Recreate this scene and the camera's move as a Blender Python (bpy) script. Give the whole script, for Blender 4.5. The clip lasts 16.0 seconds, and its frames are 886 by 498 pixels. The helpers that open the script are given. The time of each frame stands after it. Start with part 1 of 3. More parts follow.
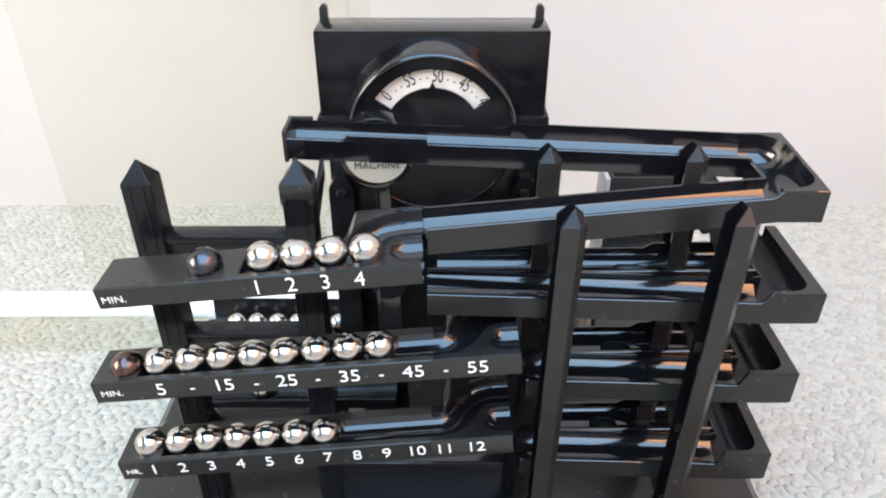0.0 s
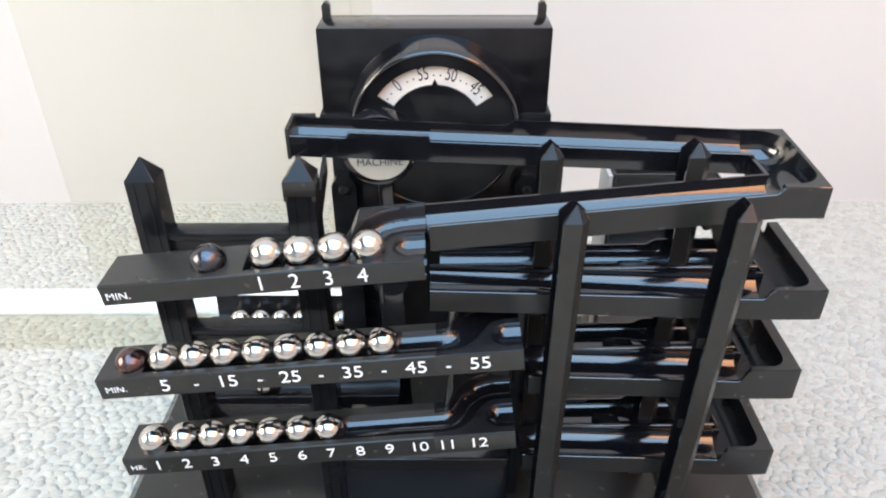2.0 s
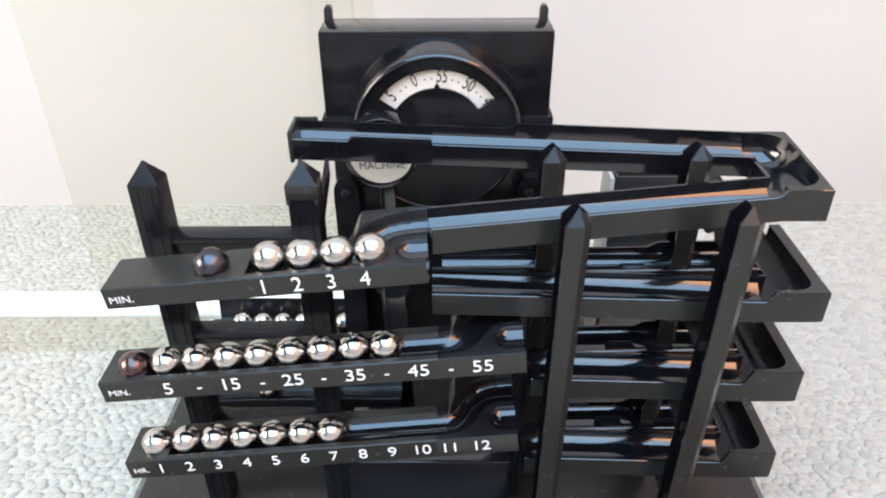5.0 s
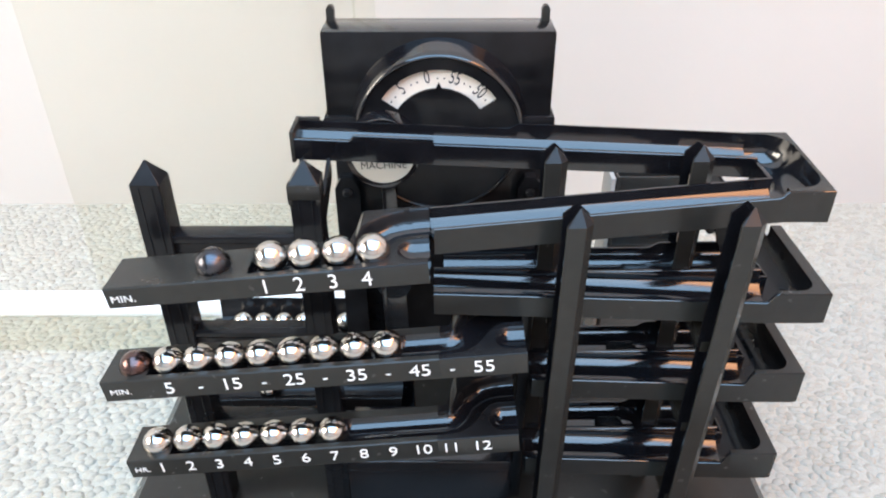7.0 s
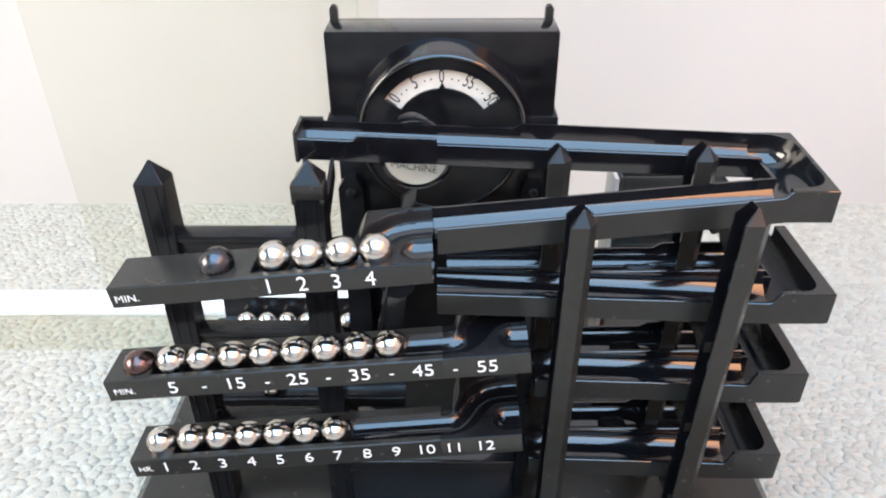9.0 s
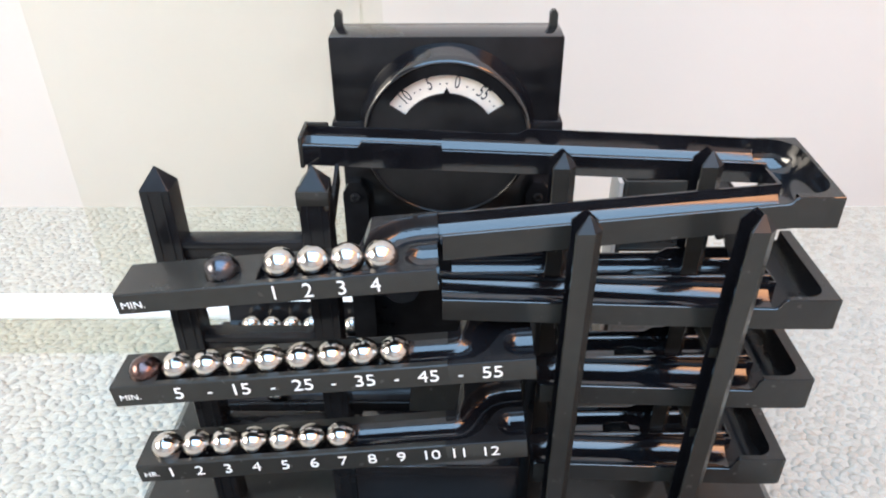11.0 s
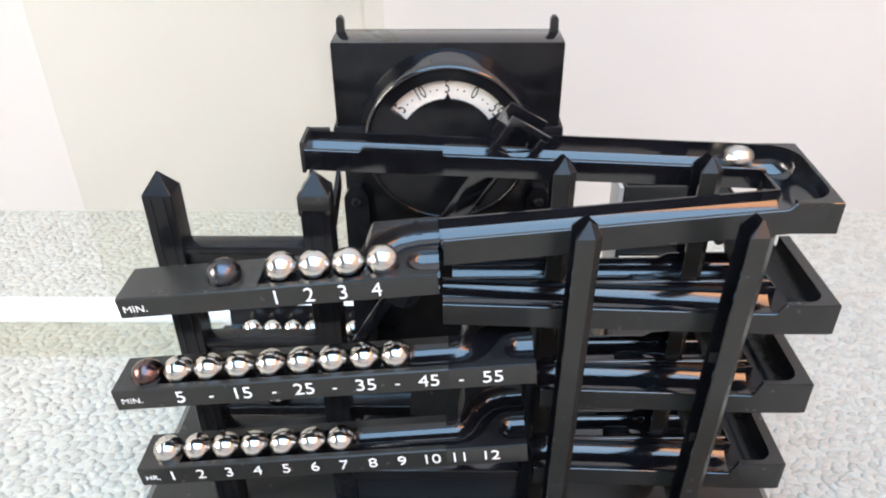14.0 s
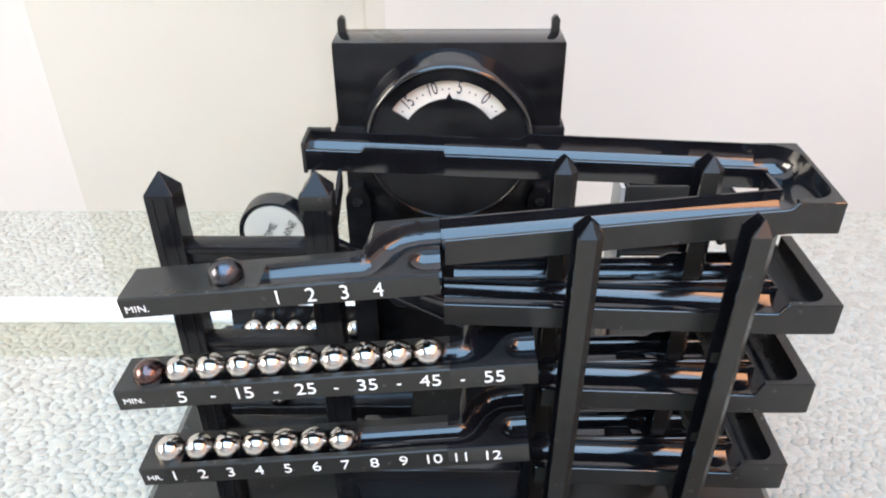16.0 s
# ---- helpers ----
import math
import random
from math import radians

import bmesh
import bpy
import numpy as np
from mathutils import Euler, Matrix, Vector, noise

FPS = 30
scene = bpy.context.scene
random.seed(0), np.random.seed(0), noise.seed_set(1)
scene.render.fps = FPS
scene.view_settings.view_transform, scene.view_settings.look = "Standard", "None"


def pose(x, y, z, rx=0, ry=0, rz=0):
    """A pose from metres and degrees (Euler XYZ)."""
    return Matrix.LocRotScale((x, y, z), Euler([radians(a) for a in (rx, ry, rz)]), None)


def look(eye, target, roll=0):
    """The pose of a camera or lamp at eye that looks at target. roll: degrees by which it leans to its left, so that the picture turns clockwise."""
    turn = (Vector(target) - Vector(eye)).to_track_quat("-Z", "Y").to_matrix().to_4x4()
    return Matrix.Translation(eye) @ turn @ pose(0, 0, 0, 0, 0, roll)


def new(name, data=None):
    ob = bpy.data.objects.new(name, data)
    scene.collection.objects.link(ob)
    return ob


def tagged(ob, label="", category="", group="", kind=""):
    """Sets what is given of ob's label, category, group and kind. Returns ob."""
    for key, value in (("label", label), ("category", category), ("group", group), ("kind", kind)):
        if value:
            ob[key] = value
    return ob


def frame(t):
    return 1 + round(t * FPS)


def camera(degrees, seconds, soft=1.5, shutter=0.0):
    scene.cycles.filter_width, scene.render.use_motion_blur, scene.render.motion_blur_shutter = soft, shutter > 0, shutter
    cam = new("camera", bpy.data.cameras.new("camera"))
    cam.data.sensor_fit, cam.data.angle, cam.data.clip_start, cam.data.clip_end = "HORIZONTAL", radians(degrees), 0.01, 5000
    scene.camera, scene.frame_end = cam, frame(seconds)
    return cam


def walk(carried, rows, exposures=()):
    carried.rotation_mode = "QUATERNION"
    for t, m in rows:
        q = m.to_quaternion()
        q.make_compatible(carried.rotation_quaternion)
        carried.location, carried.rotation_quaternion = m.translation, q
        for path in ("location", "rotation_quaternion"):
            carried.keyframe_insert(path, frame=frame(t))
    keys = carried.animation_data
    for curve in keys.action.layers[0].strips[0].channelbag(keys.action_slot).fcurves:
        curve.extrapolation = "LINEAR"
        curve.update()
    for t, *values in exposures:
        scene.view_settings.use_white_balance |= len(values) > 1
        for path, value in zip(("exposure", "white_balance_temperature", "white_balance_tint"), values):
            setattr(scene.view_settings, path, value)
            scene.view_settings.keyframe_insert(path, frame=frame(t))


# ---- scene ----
cam = camera(62.5, 16.0, soft=2.0, shutter=0.5)
PATH = [
    (0, (0.0, 0.003, 0.299), (0.002, 1.691, -0.774), 0.0),
    (0.5, (0.0, 0.003, 0.298), (0.003, 1.685, -0.783), 0.1),
    (1, (0.0, 0.002, 0.299), (0.001, 1.685, -0.782), -0.0),
    (1.5, (0.0, 0.002, 0.299), (0.001, 1.684, -0.783), -0.1),
    (2, (0.0, 0.002, 0.299), (-0.005, 1.687, -0.779), -0.2),
    (2.5, (0.0, 0.002, 0.3), (0.001, 1.685, -0.78), -0.0),
    (3, (0.0, 0.002, 0.3), (-0.004, 1.685, -0.78), -0.1),
    (3.5, (0.0, 0.002, 0.299), (-0.002, 1.688, -0.776), -0.1),
    (4, (0.0, 0.002, 0.299), (-0.007, 1.689, -0.775), -0.3),
    (6.5, (-0.001, 0.002, 0.301), (-0.012, 1.689, -0.773), -0.3),
    (7, (-0.001, 0.002, 0.3), (-0.01, 1.688, -0.775), -0.2),
    (7.5, (-0.001, 0.002, 0.299), (-0.011, 1.688, -0.777), -0.2),
    (8, (-0.001, 0.002, 0.3), (-0.015, 1.688, -0.775), -0.3),
    (8.5, (-0.001, 0.002, 0.301), (-0.016, 1.688, -0.776), -0.3),
    (9, (-0.001, 0.002, 0.3), (-0.019, 1.688, -0.775), -0.3),
    (11.5, (-0.002, 0.003, 0.302), (-0.028, 1.691, -0.77), -0.5),
    (12, (-0.002, 0.002, 0.302), (-0.028, 1.693, -0.765), -0.5),
    (12.5, (-0.003, 0.002, 0.303), (-0.023, 1.694, -0.764), -0.3),
    (13, (-0.002, 0.002, 0.303), (-0.026, 1.694, -0.764), -0.4),
    (13.5, (-0.002, 0.002, 0.303), (-0.028, 1.695, -0.76), -0.4),
    (14, (-0.002, 0.002, 0.303), (-0.029, 1.694, -0.762), -0.4),
    (14.5, (-0.002, 0.002, 0.303), (-0.029, 1.693, -0.764), -0.4),
    (15, (-0.002, 0.002, 0.303), (-0.029, 1.691, -0.767), -0.4),
    (15.5, (-0.002, 0.002, 0.302), (-0.034, 1.694, -0.765), -0.5),
    (16, (-0.002, 0.002, 0.303), (-0.033, 1.694, -0.762), -0.5),
]
walk(cam, [(t, look(eye, target, roll)) for t, eye, target, roll in PATH])


# ---- light ----
world = bpy.data.worlds.new("world")
scene.world = world
world.use_nodes = True
wn = world.node_tree.nodes
sky = wn.new("ShaderNodeTexSky")
sky.sky_type, sky.sun_disc, sky.sun_elevation, sky.sun_rotation = "NISHITA", False, radians(42), radians(150)
wn["Background"].inputs["Strength"].default_value = 0.12
world.node_tree.links.new(sky.outputs[0], wn["Background"].inputs[0])


def window_light(name, m, sx, sy, power, colour):
    lamp = bpy.data.lights.new(name, "AREA")
    lamp.shape, lamp.size, lamp.size_y, lamp.energy, lamp.color = "RECTANGLE", sx, sy, power, colour
    ob = new(name, lamp)
    ob.matrix_world = m
    return ob


window_light("skylight_daylight", look((-0.01, -0.975, 1.985), (-0.01, -0.974, 0)), 2.20, 2.85, 138, (0.42, 0.69, 1.0))
# Overhead lamp added for the orange reflections in the troughs; its opening is unseen.
window_light("warm_overhead_light", look((1.425, -0.975, 1.985), (1.425, -0.974, 0)), 0.61, 2.85, 60, (1.0, 0.45, 0.18))
# Unseen fill light from the left, added to even out the carpet's brightness.
window_light("side_fill", look((-1.885, -0.35, 0.95), (0.3, -0.35, 0.94)), 1.2, 0.9, 70, (1.0, 0.90, 0.76))


# ---- materials ----
def mat(name, colour, rough=0.5, metal=0.0, vary=0.0, scale=40.0, bump=0.0, bump_scale=200.0, spec=0.5, rough_vary=0.0):
    m = bpy.data.materials.new(name)
    m.use_nodes = True
    nt = m.node_tree
    b = nt.nodes["Principled BSDF"]
    b.inputs["Base Color"].default_value = (*colour, 1)
    b.inputs["Roughness"].default_value = rough
    b.inputs["Metallic"].default_value = metal
    b.inputs["Specular IOR Level"].default_value = spec
    tc = nt.nodes.new("ShaderNodeTexCoord")
    if vary or rough_vary:
        n = nt.nodes.new("ShaderNodeTexNoise")
        n.inputs["Scale"].default_value, n.inputs["Detail"].default_value = scale, 6
        nt.links.new(tc.outputs["Object"], n.inputs["Vector"])
        if vary:
            r = nt.nodes.new("ShaderNodeValToRGB")
            r.color_ramp.elements[0].position, r.color_ramp.elements[1].position = 0.3, 0.7
            r.color_ramp.elements[0].color = (*[c * (1 - vary) for c in colour], 1)
            r.color_ramp.elements[1].color = (*[min(1, c * (1 + vary)) for c in colour], 1)
            nt.links.new(n.outputs["Fac"], r.inputs[0])
            nt.links.new(r.outputs[0], b.inputs["Base Color"])
        if rough_vary:
            q = nt.nodes.new("ShaderNodeMapRange")
            q.inputs["From Min"].default_value, q.inputs["From Max"].default_value = 0.3, 0.7
            q.inputs["To Min"].default_value, q.inputs["To Max"].default_value = rough - rough_vary, rough + rough_vary
            nt.links.new(n.outputs["Fac"], q.inputs["Value"])
            nt.links.new(q.outputs[0], b.inputs["Roughness"])
    if bump:
        n2 = nt.nodes.new("ShaderNodeTexNoise")
        n2.inputs["Scale"].default_value, n2.inputs["Detail"].default_value = bump_scale, 4
        nt.links.new(tc.outputs["Object"], n2.inputs["Vector"])
        bp = nt.nodes.new("ShaderNodeBump")
        bp.inputs["Strength"].default_value, bp.inputs["Distance"].default_value = bump, 0.0005
        nt.links.new(n2.outputs["Fac"], bp.inputs["Height"])
        nt.links.new(bp.outputs[0], b.inputs["Normal"])
    return m


BLACK = mat("black_gloss_plastic", (0.006, 0.006, 0.0075), 0.105, vary=0.3, scale=60, bump=0.010, bump_scale=260, rough_vary=0.025, spec=0.75)
# A copy of the black plastic with weaker reflections, so shaded parts stay dark.
BLACK_DIM = mat("black_dimmed_plastic", (0.009, 0.009, 0.010), 0.18, vary=0.3, scale=80, bump=0.02, bump_scale=500, rough_vary=0.05, spec=0.20)
SATIN = mat("black_satin_plastic", (0.021, 0.0205, 0.0185), 0.26, vary=0.08, scale=140, bump=0.03, bump_scale=900, rough_vary=0.015, spec=0.30)
STEEL = mat("polished_steel", (0.52, 0.495, 0.47), 0.16, 1.0, rough_vary=0.03, scale=150)
DARK_STEEL = mat("blued_steel", (0.075, 0.075, 0.085), 0.26, 1.0, rough_vary=0.06, scale=120)
BROWN_STEEL = mat("bronzed_steel", (0.115, 0.075, 0.072), 0.24, 1.0, rough_vary=0.06, scale=120)
WHITE_INK = mat("white_ink", (0.80, 0.80, 0.78), 0.5)
BLACK_INK = mat("black_ink", (0.015, 0.015, 0.018), 0.5)
DIAL_WHITE = mat("dial_card", (0.80, 0.73, 0.64), 0.45, vary=0.04, scale=300)
FOIL = mat("silver_label", (0.90, 0.88, 0.79), 0.22, 0.45, bump=0.2, bump_scale=220)
CHROME = mat("screw_steel", (0.06, 0.06, 0.065), 0.3, 1.0)
WALL = mat("painted_wall", (0.535, 0.498, 0.458), 0.6, vary=0.02, scale=5, bump=0.08, bump_scale=160)
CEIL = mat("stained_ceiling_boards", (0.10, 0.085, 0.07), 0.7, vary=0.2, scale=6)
CREAM = mat("cream_plastic", (0.40, 0.37, 0.33), 0.4, vary=0.04, scale=60)
# the light that the cover's flange catches is put into this white
STRIP = mat("bright_flange_white", (0.85, 0.86, 0.86), 0.3, vary=0.02, scale=30)


def carpet_material():
    m = mat("wool_loop_carpet", (0.62, 0.60, 0.53), 0.95, spec=0.1)
    nt = m.node_tree
    b = nt.nodes["Principled BSDF"]
    tc = nt.nodes.new("ShaderNodeTexCoord")
    rnd = nt.nodes.new("ShaderNodeNewGeometry")
    ramp = nt.nodes.new("ShaderNodeValToRGB")
    ramp.color_ramp.elements[0].color = (0.385, 0.362, 0.305, 1)
    ramp.color_ramp.elements[1].color = (0.465, 0.44, 0.378, 1)
    nt.links.new(rnd.outputs["Random Per Island"], ramp.inputs[0])
    n = nt.nodes.new("ShaderNodeTexNoise")
    n.inputs["Scale"].default_value, n.inputs["Detail"].default_value = 900, 5
    nt.links.new(tc.outputs["Object"], n.inputs["Vector"])
    mix = nt.nodes.new("ShaderNodeMixRGB")
    mix.blend_type, mix.inputs[0].default_value = "MULTIPLY", 0.22
    nt.links.new(ramp.outputs[0], mix.inputs[1])
    nt.links.new(n.outputs["Fac"], mix.inputs[2])
    nt.links.new(mix.outputs[0], b.inputs["Base Color"])
    bp = nt.nodes.new("ShaderNodeBump")
    bp.inputs["Strength"].default_value, bp.inputs["Distance"].default_value = 0.45, 0.001
    nt.links.new(n.outputs["Fac"], bp.inputs["Height"])
    nt.links.new(bp.outputs[0], b.inputs["Normal"])
    return m


CARPET = carpet_material()


def clear_material():
    m = bpy.data.materials.new("clear_acrylic")
    m.use_nodes = True
    nt = m.node_tree
    nt.nodes.remove(nt.nodes["Principled BSDF"])
    tr, gl, mx = (nt.nodes.new("ShaderNode" + k) for k in ("BsdfTransparent", "BsdfGlossy", "MixShader"))
    tr.inputs[0].default_value = (0.965, 0.966, 0.938, 1)
    gl.inputs["Roughness"].default_value = 0.06
    mx.inputs[0].default_value = 0.03
    nt.links.new(tr.outputs[0], mx.inputs[1])
    nt.links.new(gl.outputs[0], mx.inputs[2])
    nt.links.new(mx.outputs[0], nt.nodes["Material Output"].inputs[0])
    return m


CLEAR = clear_material()


# ---- mesh helpers ----
def mesh_ob(name, bm, material, smooth=0.0):
    bmesh.ops.recalc_face_normals(bm, faces=bm.faces)
    me = bpy.data.meshes.new(name)
    bm.to_mesh(me)
    bm.free()
    me.materials.append(material)
    if smooth:
        me.shade_smooth()
        me.set_sharp_from_angle(angle=radians(smooth))
    return new(name, me)


def part(name, bm, material, parent, label="", smooth=35.0):
    ob = mesh_ob(name, bm, material, smooth)
    ob.parent = parent
    return tagged(ob, label)


def box(bm, x0, y0, z0, x1, y1, z1, bevel=0.0):
    got = bmesh.ops.create_cube(bm, size=1.0)
    for v in got["verts"]:
        v.co = Vector(((x0 + x1) / 2 + v.co.x * (x1 - x0), (y0 + y1) / 2 + v.co.y * (y1 - y0), (z0 + z1) / 2 + v.co.z * (z1 - z0)))
    if bevel:
        edges = list({e for v in got["verts"] for e in v.link_edges})
        bmesh.ops.bevel(bm, geom=edges, offset=bevel, segments=2, affect="EDGES", profile=0.5)
    return bm


def boxes(*rows, bevel=0.0):
    bm = bmesh.new()
    for r in rows:
        box(bm, *r, bevel=bevel)
    return bm


def rings(bm, loops, cap=True, closed=True):
    """Joins loops of points of one length into a skin."""
    vs = [[bm.verts.new(p) for p in loop] for loop in loops]
    n = len(vs[0])
    for a, b in zip(vs, vs[1:]):
        for i in range(n if closed else n - 1):
            j = (i + 1) % n
            bm.faces.new((a[i], a[j], b[j], b[i]))
    if cap:
        bm.faces.new(vs[0])
        bm.faces.new(vs[-1])
    return bm


def prism(bm, outline, y0, y1):
    """An outline in x, z drawn out from y0 to y1."""
    return rings(bm, [[(x, y, z) for x, z in outline] for y in (y0, y1)])


def plate(bm, outline, z0, z1):
    """An outline in x, y drawn out from z0 to z1."""
    return rings(bm, [[(x, y, z) for x, y in outline] for z in (z0, z1)])


def lathe(bm, profile, centre, segments=64):
    """Turns (radius, y) pairs round an axis along y."""
    cx, cz = centre
    loops = [[(cx + r * math.sin(2 * math.pi * k / segments), y, cz + r * math.cos(2 * math.pi * k / segments)) for k in range(segments)] for r, y in profile]
    return rings(bm, loops, cap=True)


def text_mesh(body, size, material, parent, m, name="numeral", extrude=0.00012, stretch=1.0, bold=0.0):
    cu = bpy.data.curves.new(name, "FONT")
    cu.body, cu.size, cu.extrude, cu.offset = body, size, extrude, bold
    cu.align_x, cu.align_y = "CENTER", "CENTER"
    tmp = new(name, cu)
    me = bpy.data.meshes.new_from_object(tmp.evaluated_get(bpy.context.evaluated_depsgraph_get()))
    bpy.data.objects.remove(tmp)
    me.name = name
    for v in me.vertices:
        v.co.x *= stretch
    me.materials.clear()
    me.materials.append(material)
    ob = new(name, me)
    ob.parent = parent
    ob.matrix_basis = m
    return ob


# ---- the room ----
FLOOR_Z, WALL_Y = -0.03, 0.605


def build_room():
    bm = boxes((-1.9, -2.9, -0.09, 1.9, WALL_Y + 0.1, FLOOR_Z - 0.0036))
    tagged(mesh_ob("floor", bm, CARPET), "pale cream wool loop-pile carpet floor", "carpet", kind="structure")
    tagged(mesh_ob("wall_north", boxes((-1.9, WALL_Y, -0.09, 1.9, WALL_Y + 0.1, 2.1)), WALL), "plain off-white painted wall behind the clock", "wall", kind="structure")
    # this opening only makes room for the added side light
    bm = boxes((-2.0, -2.9, -0.09, -1.9, WALL_Y + 0.1, 0.49), (-2.0, -2.9, 1.41, -1.9, WALL_Y + 0.1, 2.1), (-2.0, -2.9, 0.49, -1.9, -0.96, 1.41), (-2.0, 0.26, 0.49, -1.9, WALL_Y + 0.1, 1.41))
    tagged(mesh_ob("wall_west", bm, WALL), "off-white painted wall with an opening for the added side light", "wall", kind="structure")
    tagged(mesh_ob("wall_east", boxes((1.9, -2.9, -0.09, 2.0, WALL_Y + 0.1, 2.1)), WALL), "plain off-white painted wall", "wall", kind="structure")
    tagged(mesh_ob("wall_south", boxes((-2.0, -2.9, -0.09, 2.0, -2.8, 2.1)), WALL), "plain off-white painted wall", "wall", kind="structure")
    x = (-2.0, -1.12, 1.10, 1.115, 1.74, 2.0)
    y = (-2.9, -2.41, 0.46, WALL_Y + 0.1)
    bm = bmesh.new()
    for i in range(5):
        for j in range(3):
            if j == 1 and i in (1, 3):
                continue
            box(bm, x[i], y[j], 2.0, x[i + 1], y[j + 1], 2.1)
    tagged(mesh_ob("ceiling", bm, CEIL), "dark stained ceiling with two openings for the overhead lights", "ceiling", kind="structure")


def carpet_loops():
    """Tufts of the loop pile in the stretch round the clock."""
    rng = np.random.default_rng(4)
    verts, faces = [], []
    step, row = 0.0064, 0.0047
    dome = [(1.0, 0.0), (0.86, 0.55), (0.45, 0.92)]
    sides = 7
    ny = int((WALL_Y - 0.12) / row)
    for j in range(ny):
        y0 = 0.12 + j * row
        half = 0.30 + 0.62 * y0
        for i in range(int(-half / step), int(half / step) + 1):
            x = (i + 0.5 * (j % 2)) * step + rng.normal(0, 0.0011)
            y = y0 + rng.normal(0, 0.0011)
            if abs(x) < 0.14 and 0.24 < y < 0.36:
                continue
            a, rx, ry, h = rng.normal(0.15, 0.55), rng.uniform(0.0036, 0.0052), rng.uniform(0.0025, 0.0035), rng.uniform(0.0014, 0.0026)
            c, s, n = math.cos(a), math.sin(a), len(verts)
            for k, hh in dome:
                for q in range(sides):
                    u, v = rx * k * math.cos(2 * math.pi * q / sides), ry * k * math.sin(2 * math.pi * q / sides)
                    verts.append((x + u * c - v * s, y + u * s + v * c, FLOOR_Z - 0.0045 + h * hh))
            verts.append((x, y, FLOOR_Z - 0.0045 + h))
            for r in range(2):
                for q in range(sides):
                    p = (q + 1) % sides
                    faces.append((n + r * sides + q, n + r * sides + p, n + (r + 1) * sides + p, n + (r + 1) * sides + q))
            top = n + 3 * sides
            for q in range(sides):
                faces.append((n + 2 * sides + q, n + 2 * sides + (q + 1) % sides, top))
    me = bpy.data.meshes.new("carpet_pile")
    me.from_pydata(verts, [], faces)
    me.materials.append(CARPET)
    me.shade_smooth()
    tagged(new("carpet_pile", me), "cream wool loops of the carpet pile", "carpet", kind="stuff")


build_room()
carpet_loops()


# ---- clear cover beside the clock ----
def build_cover():
    root = tagged(new("dust_cover"), "clear acrylic dust cover standing on the carpet behind the clock", "cover")
    x0, x1, y0, y1, top = -0.265, -0.0565, 0.4555, 0.585, 0.34
    t = 0.002
    part("front_pane", boxes((x0, y0, FLOOR_Z + 0.004, x1, y0 + t, top)), CLEAR, root)
    part("side_pane", boxes((x1 - t, y0 + t, FLOOR_Z + 0.004, x1, y1, top)), CLEAR, root)
    part("flange", boxes((-0.49, 0.431, FLOOR_Z - 0.003, x1 + 0.02, 0.4535, FLOOR_Z + 0.005), bevel=0.001), STRIP, root, "flange strip of the cover, whitened as it catches the light")
    part("bottom_pane", boxes((-0.49, 0.391, FLOOR_Z - 0.001, -0.173, 0.430, FLOOR_Z + 0.0008)), CLEAR, root)
    return root


build_cover()


# ---- the rolling ball clock ----
R_BALL = 0.00635
clock = tagged(new("rolling_ball_clock"), "glossy black plastic rolling ball clock on a cream carpet", "clock")
clock.location = (0, 0, 0)


def sweep(bm, path, outer, inner, w=0.0088, t=0.0013, floor=0.0028, r=0.0074, arc=14):
    """A trough along a path. outer, inner: the walls' heights at each station; outer is to the path's left hand."""
    loops = []
    n = len(path)
    for i, p in enumerate(path):
        a, b = Vector(path[max(i - 1, 0)]), Vector(path[min(i + 1, n - 1)])
        d = Vector((b.x - a.x, b.y - a.y)).normalized()
        nx, ny = -d.y, d.x
        ho, hi = outer[i], inner[i]
        pts = [(w, 0), (w, ho - 0.0003), (w - 0.0003, ho), (w - t, ho)]
        bow = 1.22 * r
        pts += [(u, min(floor + bow - math.sqrt(bow * bow - u * u), ho if u > 0 else hi)) for u in (r * math.cos(math.pi * k / arc) for k in range(arc + 1))]
        pts += [(-w + t, hi), (-w + 0.0003, hi), (-w, hi - 0.0003), (-w, 0)]
        loops.append([(p[0] + nx * u, p[1] + ny * u, p[2] + v) for u, v in pts])
    return rings(bm, loops)


def lerp(a, b, f):
    return a + (b - a) * f


